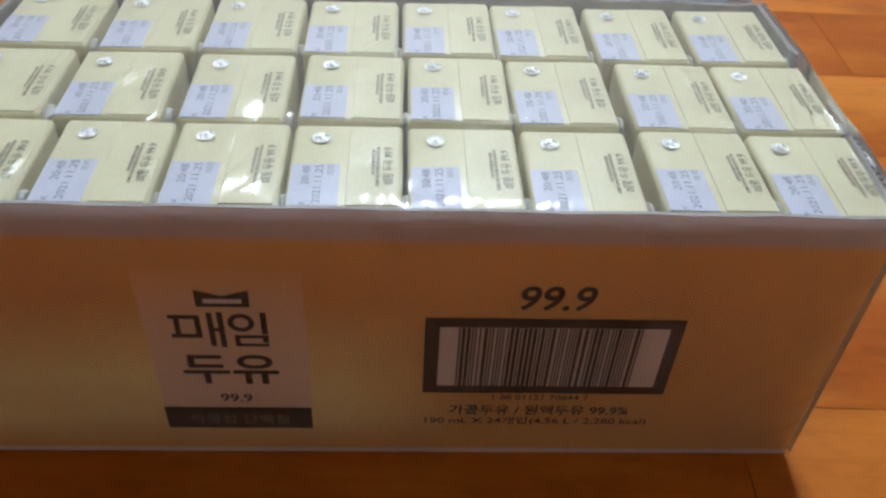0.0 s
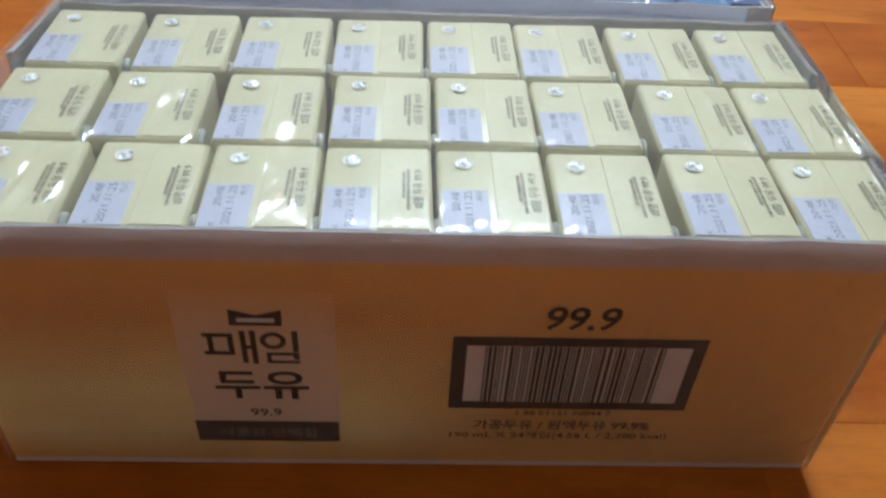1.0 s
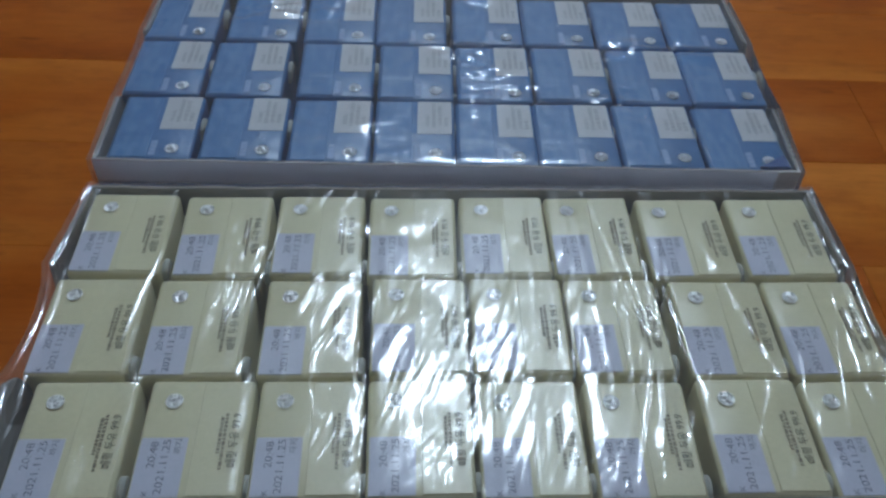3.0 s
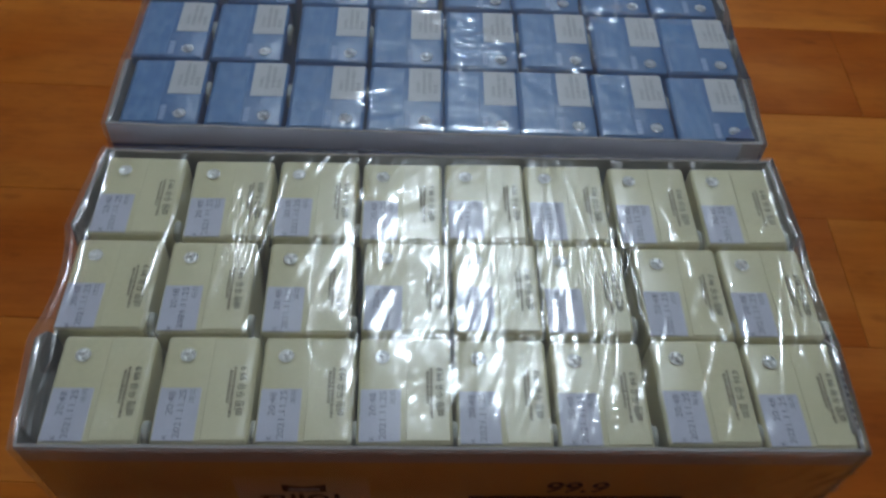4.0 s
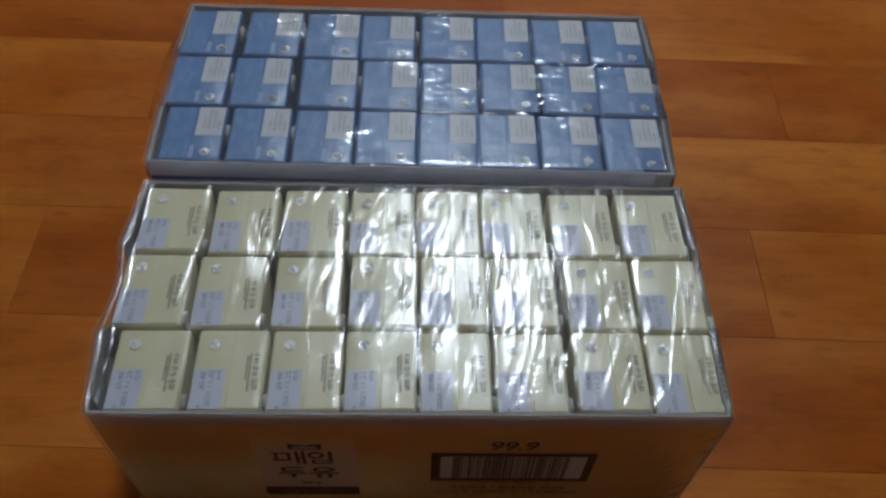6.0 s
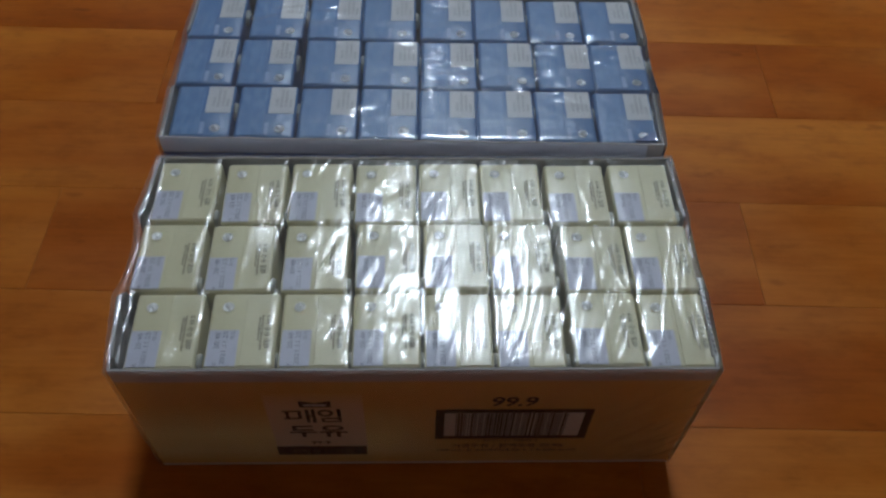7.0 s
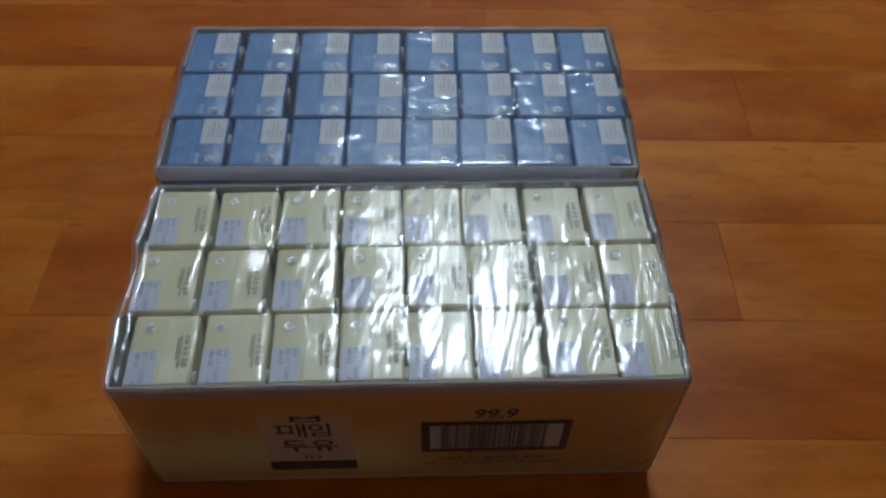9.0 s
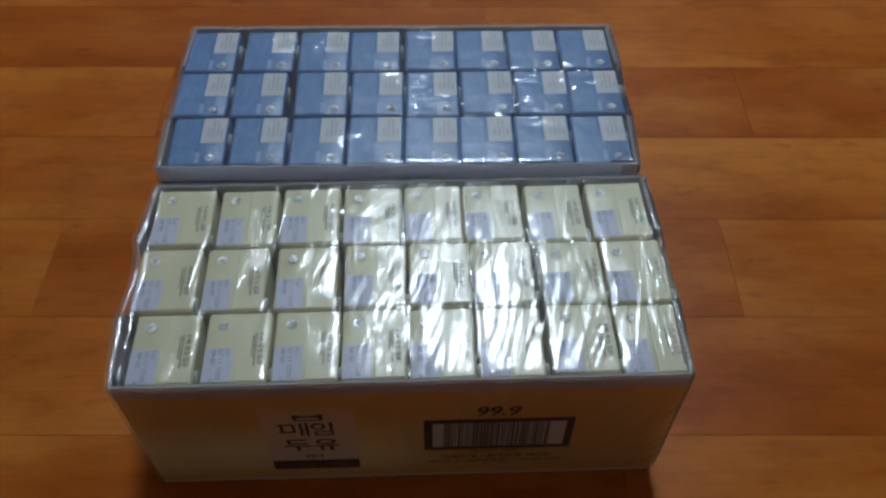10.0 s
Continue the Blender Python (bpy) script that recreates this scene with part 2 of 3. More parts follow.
b.inputs["Emission Color"].default_value = (0.80, 0.96, 1.10, 1)
b.inputs["Emission Strength"].default_value = LAMP_POWER


# ---- mesh helpers ----
def finish(name, bm, material, smooth=False):
    me = bpy.data.meshes.new(name)
    bm.normal_update()
    bm.to_mesh(me)
    bm.free()
    for m in material if isinstance(material, (list, tuple)) else (material,):
        me.materials.append(m)
    if smooth:
        me.polygons.foreach_set("use_smooth", [True] * len(me.polygons))
    return me


def part(name, bm, material, parent, label="", smooth=False, at=None):
    ob = new(name, finish(name, bm, material, smooth))
    ob.parent = parent
    if at is not None:
        ob.matrix_basis = at
    if label:
        ob["label"] = label
    return ob


def box(x0, x1, y0, y1, z0, z1, bevel=0.0, segs=2):
    bm = bmesh.new()
    bmesh.ops.create_cube(bm, size=1)
    for v in bm.verts:
        v.co = Vector((x0 + (v.co.x + 0.5) * (x1 - x0), y0 + (v.co.y + 0.5) * (y1 - y0), z0 + (v.co.z + 0.5) * (z1 - z0)))
    if bevel:
        bmesh.ops.bevel(bm, geom=bm.edges[:], offset=bevel, segments=segs, affect="EDGES", profile=0.5)
    return bm


def two_faced(bm, keep):
    """Material slot 1 (bare board) for every face that does not look along keep."""
    bm.normal_update()
    for f in bm.faces:
        f.material_index = 0 if f.normal.dot(Vector(keep)) > 0.7 else 1
    return bm


def extruded(points, axis, a, b, bevel=0.0):
    """A polygon in the plane across axis ('x': points are y, z; 'y': x, z; 'z': x, y), from a to b along it."""
    bm = bmesh.new()
    put = {"x": lambda p, q: (q, p[0], p[1]), "y": lambda p, q: (p[0], q, p[1]), "z": lambda p, q: (p[0], p[1], q)}[axis]
    face = bm.faces.new([bm.verts.new(put(p, a)) for p in points])
    out = bmesh.ops.extrude_face_region(bm, geom=[face])
    for v in out["geom"]:
        if isinstance(v, bmesh.types.BMVert):
            v.co["xyz".index(axis)] = b
    bmesh.ops.recalc_face_normals(bm, faces=bm.faces[:])
    if bevel:
        bmesh.ops.bevel(bm, geom=bm.edges[:], offset=bevel, segments=1, affect="EDGES")
    return bm


def text_mesh(body, size, shear=0.0, bold=0.0):
    """A mesh of lettering in the built-in font, flat in x and y, with its own width and height."""
    cu = bpy.data.curves.new("letters", "FONT")
    cu.body, cu.size, cu.shear, cu.resolution_u, cu.offset = body, size, shear, 3, bold
    ob = bpy.data.objects.new("letters", cu)
    scene.collection.objects.link(ob)
    dg = bpy.context.evaluated_depsgraph_get()
    me = bpy.data.meshes.new_from_object(ob.evaluated_get(dg))
    bpy.data.objects.remove(ob)
    bpy.data.curves.remove(cu)
    return me


def lettering(name, body, x0, x1, z0, z1, material, parent, m, shear=0.0, bold=0.0, label=""):
    """Writing stretched into a rectangle of the plane that m lays into the thing."""
    me = text_mesh(body, 0.01, shear, bold)
    co = np.zeros(len(me.vertices) * 3)
    me.vertices.foreach_get("co", co)
    co = co.reshape(-1, 3)
    lo, hi = co[:, :2].min(0), co[:, :2].max(0)
    co[:, 0] = x0 + (co[:, 0] - lo[0]) / (hi[0] - lo[0]) * (x1 - x0)
    co[:, 1] = z0 + (co[:, 1] - lo[1]) / (hi[1] - lo[1]) * (z1 - z0)
    me.vertices.foreach_set("co", co.ravel())
    me.materials.clear()
    me.materials.append(material)
    ob = new(name, me)
    ob.parent, ob.matrix_basis = parent, m
    if label:
        ob["label"] = label
    return ob


def flat(rects, lift=0.0):
    """Thin printed patches, in x and y: each a list of corners."""
    bm = bmesh.new()
    for r in rects:
        bm.faces.new([bm.verts.new((*p, lift)) for p in r])
    bmesh.ops.recalc_face_normals(bm, faces=bm.faces[:])
    for f in bm.faces:
        if f.normal.z < 0:
            f.normal_flip()
    return bm


def rect(x0, x1, y0, y1):
    return [(x0, y0), (x1, y0), (x1, y1), (x0, y1)]


def ring(cx, cy, rx, ry, t, n=20):
    """A flat ring as a list of quads."""
    out = []
    for i in range(n):
        a, b = 2 * math.pi * i / n, 2 * math.pi * (i + 1) / n
        out.append([(cx + rx * math.cos(a), cy + ry * math.sin(a)), (cx + rx * math.cos(b), cy + ry * math.sin(b)), (cx + (rx - t) * math.cos(b), cy + (ry - t) * math.sin(b)), (cx + (rx - t) * math.cos(a), cy + (ry - t) * math.sin(a))])
    return out


# ---- room ----
X0, X1, Y0, Y1, CEIL = -2.3, 2.5, -1.25, 3.3, 2.42


def structure(name, bm, material, label, category):
    return tagged(new(name, finish(name, bm, material)), label, category, kind="structure")


# unseen walls, added and toned to set the bounced light
structure("wall_north", box(X0 - 0.1, X1 + 0.1, Y1, Y1 + 0.1, -0.02, CEIL), wall_mat, "unseen off-white papered wall, added to bounce light", "wall")
# stands close behind the camera to throw light onto the cream tray's front
structure("wall_south", box(X0 - 0.1, X1 + 0.1, Y0 - 0.1, Y0, -0.02, CEIL), wall_mat, "unseen off-white papered wall, added to bounce light", "wall")
structure("wall_west", box(X0 - 0.1, X0, Y0, Y1, -0.02, CEIL), wall_mat, "unseen off-white papered wall, added to bounce light", "wall")
structure("wall_east", box(X1, X1 + 0.1, Y0, Y1, -0.02, CEIL), wall_mat, "unseen off-white papered wall, added to bounce light", "wall")
structure("ceiling", box(X0 - 0.1, X1 + 0.1, Y0 - 0.1, Y1 + 0.1, CEIL, CEIL + 0.1), ceil_mat, "plain pale grey papered ceiling", "ceiling")
floor = structure("floor", box(X0 - 0.1, X1 + 0.1, Y0 - 0.1, Y1 + 0.1, -0.03, -0.0012), joint_mat, "orange-brown wood-look vinyl floor with dark joints", "floor")

lamp = tagged(new("ceiling_light"), "oblong white ceiling light with a lit diffuser", "light")
lamp.location = (LAMP[0], LAMP[1], CEIL)
lx, ly = LAMP_SIZE[0] / 2, LAMP_SIZE[1] / 2
part("frame", box(-lx - 0.02, lx + 0.02, -ly - 0.02, ly + 0.02, -0.045, 0.0, 0.006), frame_mat, lamp, "white plastic frame")
part("diffuser", box(-lx, lx, -ly, ly, -0.06, -0.0455, 0.004), glow, lamp, "glowing milky diffuser")


# ---- cartons ----
def carton_body(h, wider=0.0):
    """A brick carton with soft edges, slightly sunken long sides."""
    w, d = CARTON[0] + wider, CARTON[1]
    bm = box(-w / 2, w / 2, -d / 2, d / 2, 0, h, 0.0022, 3)
    for v in bm.verts:
        if v.co.y < 0:
            v.co.y += 0.0062 * (1 - v.co.z / h)
    return bm


def crinkled_disc(r, h, seed):
    rnd = random.Random(seed)
    bm = bmesh.new()
    rings = [(0.0, 1), (0.35, 8), (0.7, 12), (1.0, 16)]
    rows = []
    for f, k in rings:
        rows.append([bm.verts.new((r * f * math.cos(2 * math.pi * i / k), r * f * math.sin(2 * math.pi * i / k), h + rnd.uniform(-0.0008, 0.0008) * (f < 1))) for i in range(k)])
    for a, b2 in zip(rows, rows[1:]):
        k = len(b2)
        for i in range(k):
            p, q = b2[i], b2[(i + 1) % k]
            if len(a) == 1:
                bm.faces.new((a[0], p, q))
            else:
                u, v = a[int(i * len(a) / k)], a[int((i + 1) * len(a) / k) % len(a)]
                bm.faces.new((u, p, q))
                if u != v:
                    bm.faces.new((u, q, v))
    return bm


def straw(x, y0, y1, z, r=0.0029):
    """The bent, wrapped drinking straw held in the gap beside a carton."""
    bm = bmesh.new()
    n, pts = 8, []
    steps = 7
    for i in range(steps):
        f = i / (steps - 1)
        lift = -0.0035 * (2 * f - 1) ** 2
        rr = r * (0.55 if i in (0, steps - 1) else 1.0)
        pts.append([bm.verts.new((x + 0.6 * rr * math.cos(2 * math.pi * k / n), y0 + f * (y1 - y0), z + lift + rr * math.sin(2 * math.pi * k / n))) for k in range(n)])
    for a, b2 in zip(pts, pts[1:]):
        for k in range(n):
            bm.faces.new((a[k], a[(k + 1) % n], b2[(k + 1) % n], b2[k]))
    bm.faces.new(pts[0])
    bm.faces.new(pts[-1])
    bmesh.ops.recalc_face_normals(bm, faces=bm.faces[:])
    return bm


cw, cd = CARTON
FOIL, B_FOIL = (0.255, 0.800), (0.765, 0.150)      # straw holes on the tops, as shares of the plan


def U(u):
    return (u - 0.5) * cw


def V(v):
    return (v - 0.5) * cd


def up(z):
    """Writing that runs away from the viewer, flat on a carton's top at height z: x of the text becomes y."""
    return Matrix(((0, -1, 0, 0), (1, 0, 0, 0), (0, 0, 1, z), (0, 0, 0, 1)))


def cream_carton(h):
    c = tagged(new("soy_milk_carton"), "small cream soy milk brick carton standing in a tray", "carton", "cream cartons in the tray")
    part("body", carton_body(h), cream, c, smooth=True)
    part("top_flap", box(U(0.515), U(0.965), V(0.035), V(0.965), h - 0.0006, h + 0.0003, 0.0002, 1), cream, c, "folded seam flap")
    part("date_label", box(U(0.03), U(0.455), V(0.03), V(0.495), h - 0.0002, h + 0.0002), lilac, c, "pale lilac date patch")
    part("foil_seal", crinkled_disc(0.0033, h + 0.0007, 3), foil, c, "crinkled round silver foil over the straw hole", at=pose(U(FOIL[0]), V(FOIL[1]), 0))
    part("straw", straw(U(1.03), V(0.05), V(0.27), h - 0.0042), straw_mat, c, "milky wrapped straw")
    t, z2 = h + 0.0004, h + 0.0006
    lettering("lettering", "20:48", V(0.25), V(0.46), -U(0.195), -U(0.125), ink_dots, c, up(t), label="dot-printed time")
    lettering("lettering", "2021.11.25", V(0.05), V(0.475), -U(0.305), -U(0.235), ink_dots, c, up(t), label="dot-printed date")
    lettering("lettering", "까지", V(0.36), V(0.48), -U(0.41), -U(0.34), ink_dots, c, up(t))
    lettering("lettering", "K", V(0.04), V(0.08), -U(0.185), -U(0.135), ink_dots, c, up(t))
    lettering("lettering", "두유 99.9", V(0.405), V(0.690), -U(0.915), -U(0.825), ink_mid, c, up(z2), bold=0.00006, label="product kind in dark ink")
    strokes = ((0.190, 0.218, 0.845, 0.857), (0.190, 0.218, 0.893, 0.905), (0.190, 0.197, 0.847, 0.903), (0.211, 0.218, 0.847, 0.903), (0.228, 0.235, 0.825, 0.915), (0.243, 0.250, 0.825, 0.915), (0.265, 0.292, 0.826, 0.838), (0.265, 0.292, 0.862, 0.874), (0.265, 0.272, 0.830, 0.870), (0.285, 0.292, 0.830, 0.870), (0.304, 0.311, 0.825, 0.875), (0.268, 0.312, 0.882, 0.891), (0.268, 0.312, 0.904, 0.914))
    part("brand_mark", flat([rect(V(a + 0.062), V(b + 0.062), -U(q), -U(p)) for a, b, p, q in strokes]), ink_mid, c, at=up(z2))
    rnd = random.Random(8)
    bars = []
    for u, y, last in ((0.765, 0.23, 0.69), (0.725, 0.36, 0.66)):
        while y < last:
            e = y + rnd.uniform(0.012, 0.04)
            bars.append(rect(V(y), V(min(e, last)), -U(u + 0.030), -U(u)))
            y = e + 0.009
    part("small_print", flat(bars), ink_soft, c, at=up(z2))
    return c


def blue_carton(h):
    c = tagged(new("soy_milk_carton"), "small blue soy milk brick carton standing in a tray", "carton", "blue cartons in the tray")
    body = carton_body(h, 0.0012)
    body.normal_update()
    # side faces take the darker blue, which paints the shade between cartons
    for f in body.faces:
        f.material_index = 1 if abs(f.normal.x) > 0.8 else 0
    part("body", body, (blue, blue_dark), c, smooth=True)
    part("top_flap", box(U(0.035), U(0.47), V(0.035), V(0.965), h - 0.0006, h + 0.0003, 0.0002, 1), blue_flap, c, "folded seam flap, film haze painted on as pale streaks")
    part("date_label", box(U(0.535), U(0.975), V(0.455), V(0.972), h - 0.0002, h + 0.0002), greylabel, c, "pale grey date patch")
    part("foil_seal", crinkled_disc(0.0033, h + 0.0007, 5), foil, c, "crinkled round silver foil over the straw hole", at=pose(U(B_FOIL[0]), V(B_FOIL[1]), 0))
    part("straw", straw(U(1.035), V(0.48), V(0.76), h - 0.0042), straw_mat, c, "milky wrapped straw")
    rnd = random.Random(4)
    bars = []
    for k, (u, v0, v1) in enumerate(((0.64, 0.58, 0.75), (0.72, 0.56, 0.93), (0.80, 0.58, 0.9), (0.88, 0.57, 0.72))):
        y = v0
        while y < v1:
            e = y + rnd.uniform(0.02, 0.045)
            bars.append(rect(V(y), V(min(e, v1)), -U(u + 0.05), -U(u)))
            y = e + 0.015
    part("small_print", flat(bars), ink_grey, c, at=up(h + 0.0005))
    part("pale_print", flat([rect(V(0.055 + 0.055 * k), V(0.104 + 0.055 * k), -U(0.575), -U(0.495)) for k in range(4)]), ink_pale, c, at=up(h + 0.0005))
    return c


# ---- trays ----
def bend(y, sx, flare):
    """How far an end stands out along its length: nothing at the corners, most at the torn edges, drawn in between."""
    y = min(1.0, max(0.0, y))
    k = y / 0.32 if y < 0.32 else (1 - y) / 0.32 if y > 0.68 else 1 - 0.85 * math.sin(math.pi * (y - 0.32) / 0.36) ** 0.7
    return (flare[0] if sx < 0 else flare[1]) * k


def tray(w, d, h, board, label, slant, ends):
    """An open corrugated tray: full front and back, ends with the middle torn away."""
    t = tagged(new("cardboard_tray"), label, "box")

    def lean(bm):
        for v in bm.verts:
            v.co.y += slant * (1 - v.co.z / h)
        return bm

    def flare(bm, sx):
        """The torn posts of an end bend outwards at the top."""
        for v in bm.verts:
            yy = v.co.y / d
            v.co.x += sx * bend(yy, sx, ends) * max(0.0, v.co.z / h) ** 4
        return bm
    top = [(-w / 2 + w * i / 24, h + 0.0006 * math.sin(i * 1.9) + 0.0004 * math.sin(i * 4.3 + 1)) for i in range(25)]
    part("front_wall", two_faced(lean(extruded([(w / 2, 0), (-w / 2, 0)] + top, "y", 0, WALL)), (0, -1, 0)), (board, card_edge), t, "printed front wall")
    part("back_wall", two_faced(extruded([(w / 2, 0), (-w / 2, 0)] + top, "y", d - WALL, d), (0, 1, 0)), (board, card_in), t)
    side = [(WALL + slant, 0), (d - WALL, 0), (d - WALL, h), (d - 0.014, h), (d - 0.027, h + 0.0003), (d - 0.040, h), (d - 0.050, h + 0.0005), (d - 0.054, h - 0.006), (d - 0.066, h - 0.026), (0.074, h - 0.030), (0.062, h - 0.022), (0.056, h - 0.004), (0.050, h), (0.040, h + 0.0003), (0.027, h), (0.013, h + 0.0003), (WALL, h)]
    for sx in (-1, 1):
        a = sx * w / 2
        part("side_wall", flare(two_faced(extruded(side, "x", a, a - sx * WALL), (sx, 0, 0)), sx), (board, card_in), t)
        for y0, y1 in ((WALL + slant + 0.001, 0.049), (d - 0.049, d - WALL - 0.001)):
            part("end_flap", flare(box(*sorted((a - sx * (WALL + 0.0003), a - sx * (WALL + 0.0012))), y0, y1, 0.004, h + 0.0008, 0.0004, 1), sx), card_flap, t, "bare grey inner flap")
        if sx < 0:
            continue
        nibs = bmesh.new()
        for i in range(11):
            y0 = 0.011 + 0.0037 * i
            x0 = a + sx * bend((y0 + 0.001) / d, sx, ends)
            bmesh.ops.create_cube(nibs, size=1, matrix=Matrix.Translation((x0 - sx * 0.0003, y0, h + 0.0002)) @ Matrix.Diagonal((0.0012, 0.0019, 0.0009, 1)))
        part("perforation", nibs, nib_mat, t, "dark perforated tear line")
    part("base", box(-w / 2 + WALL, w / 2 - WALL, slant + WALL, d - WALL, 0.0, 0.003), card_in, t)
    return t


cream_tray = tray(W, D, H, yellow_board, "yellow printed cardboard tray, open on top, standing on the floor", 0.006, ENDS)
blue_tray = tray(BW, BD, BH, blue_board, "blue cardboard tray with a white rim, open on top", 0.0, B_ENDS)
blue_tray.matrix_basis = pose(B_AT[0], B_AT[1], 0, 0, 0, B_TURN)
cream_tray.matrix_basis = pose(AT[0], AT[1], 0)

part("corner_tab", box(BW / 2 - 0.0105, BW / 2 + 0.0003, -0.0007, 0.0004, BH - 0.016, BH + 0.0004, 0.0003, 1), card_grey, blue_tray, "folded white corner tab")

fold = extruded([(BW / 2 - 0.0185, 0.0035), (BW / 2 - 0.0035, 0.0030), (BW / 2 - 0.0045, 0.0125), (BW / 2 - 0.0100, 0.0090)], "z", BH - 0.0016, BH + 0.0002)
part("corner_fold", fold, blue_dark, blue_tray, "dark blue crumpled corner fold")

# the cream tray's printed front, on the leaning wall
FRONT = pose(0, 0.006, 0, 90 + math.degrees(math.atan(0.006 / H)), 0, 0)


def front(lift):
    return FRONT @ pose(0, -0.0017, lift)


part("print_panel", flat([rect(-0.0895, -0.0315, 0.030, 0.108)]), panel_fade, cream_tray, "white printed panel", at=front(0.0002))
ribbon = [(-0.0692, 0.0985), (-0.0597, 0.0955), (-0.0503, 0.0985), (-0.0505, 0.0900), (-0.0693, 0.0900)]
part("brand_ribbon", flat([ribbon]), ink, cream_tray, "dark ribbon-shaped brand mark", at=front(0.0004))
part("brand_bar", flat([rect(-0.0665, -0.0530, 0.0920, 0.0942)]), panel_white, cream_tray, at=front(0.0006))
marks = [rect(-0.0802, -0.0690, 0.0835, 0.0856), rect(-0.0802, -0.0690, 0.0735, 0.0756), rect(-0.0785, -0.0764, 0.0756, 0.0835), rect(-0.0711, -0.0690, 0.0756, 0.0835), rect(-0.0665, -0.0644, 0.069, 0.087), rect(-0.0628, -0.0607, 0.0685, 0.0873), rect(-0.0644, -0.0628, 0.077, 0.079)]
marks += ring(-0.0545, 0.0818, 0.0048, 0.0048, 0.0021) + [rect(-0.0475, -0.0453, 0.0757, 0.0873), rect(-0.0575, -0.0453, 0.0735, 0.0752), rect(-0.0575, -0.0557, 0.0702, 0.0735), rect(-0.0475, -0.0453, 0.0712, 0.0735), rect(-0.0575, -0.0453, 0.0690, 0.0706)]
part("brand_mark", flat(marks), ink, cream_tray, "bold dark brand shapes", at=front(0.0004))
lettering("lettering", "두유", -0.0790, -0.0430, 0.0470, 0.0642, ink, cream_tray, front(0.0004), bold=0.00022, label="bold dark Korean lettering")
lettering("lettering", "99.9", -0.0670, -0.0547, 0.0358, 0.0408, ink, cream_tray, front(0.0004), bold=0.00015)
part("print_bar", flat([rect(-0.0900, -0.0322, 0.0185, 0.0322)]), ink, cream_tray, "dark bar", at=front(0.0004))
lettering("lettering", "식물성 단백질", -0.0807, -0.0415, 0.0218, 0.0280, ink_soft, cream_tray, front(0.0006), label="faint lettering on the dark bar")
lettering("lettering", "99.9", 0.0450, 0.0722, 0.0900, 0.1026, ink, cream_tray, front(0.0004), 0.15, 0.0002, "bold slanted numerals")
X = (0.0117, 0.1075, 0.0425, 0.0858)
I = (0.0172, 0.1024, 0.0470, 0.0808)
part("barcode_frame", flat([rect(X[0], X[1], I[3], X[3]), rect(X[0], X[1], X[2], I[2]), rect(X[0], I[0], I[2], I[3]), rect(I[1], X[1], I[2], I[3])]), ink, cream_tray, "thick dark frame", at=front(0.0004))
part("barcode_ground", flat([rect(*I)]), panel_white, cream_tray, at=front(0.0003))
rnd = random.Random(21)
bars, x = [], 0.0242
while x < 0.0925:
    wbar = rnd.choice((0.0006, 0.0006, 0.00135))
    bars.append(rect(x, x + wbar, I[2], I[3]))
    x += wbar + rnd.choice((0.0005, 0.0005, 0.0011))
part("barcode", flat(bars), ink, cream_tray, "narrow and wide bars", at=front(0.0006))
lettering("lettering", "1 88 01121 70844 7", 0.0395, 0.078, 0.0383, 0.0414, ink, cream_tray, front(0.0004), bold=0.0001)
lettering("lettering", "가공두유 / 원액두유 99.9%", 0.0227, 0.0956, 0.0285, 0.0348, ink, cream_tray, front(0.0004), bold=0.00015)
lettering("lettering", "190 mL X 24개입(4.56 L / 2,280 kcal)", 0.0132, 0.1042, 0.0215, 0.0270, ink, cream_tray, front(0.0004), bold=0.0001)

# ---- cartons in their trays ----
rnd = random.Random(5)
CZ = 0.0032
COLS = ((-0.1534, -0.1099, -0.0672, -0.0265, 0.0147, 0.0557, 0.0984, 0.1396), (-0.1590, -0.1152, -0.0709, -0.0282, 0.0132, 0.0549, 0.0981, 0.1405), (-0.1583, -0.1133, -0.0710, -0.0293, 0.0117, 0.0520, 0.0945, 0.1371))
first = cream_carton(H - 0.0018 - CZ)
for row, xs in enumerate(COLS):
    for col, x in enumerate(xs):
        m = pose(x - U(FOIL[0]), 0.0306 + 0.0525 * row + rnd.uniform(-0.0002, 0.0003), CZ + rnd.uniform(-0.0002, 0.0003), rnd.uniform(-0.3, 0.3), rnd.uniform(-0.5, 0.5), rnd.uniform(-0.2, 0.7))
        if row == col == 0:
            first.matrix_basis = m
        else:
            copy_thing(first, m)
B_COLS = ((-0.1368, -0.0935, -0.0503, -0.0096, 0.0302, 0.0706, 0.1120, 0.1532), (-0.1424, -0.0989, -0.0530, -0.0097, 0.0321, 0.0732, 0.1153, 0.1562), (-0.1417, -0.0965, -0.0535, -0.0120, 0.0299, 0.0709, 0.1126, 0.1535))
first = blue_carton(BH - 0.0016 - CZ)
BASE = blue_tray.matrix_basis.copy()
for row, xs in enumerate(B_COLS):
    for col, x in enumerate(xs):
        m = BASE @ pose(x - B_AT[0] - U(B_FOIL[0]), 0.0278 + 0.0522 * row + rnd.uniform(-0.0003, 0.0003), CZ + rnd.uniform(-0.0002, 0.0003), rnd.uniform(-0.3, 0.3), rnd.uniform(-0.5, 0.5), rnd.uniform(-0.2, 1.0))
        if row == col == 0:
            first.matrix_basis = m
        else:
            copy_thing(first, m)


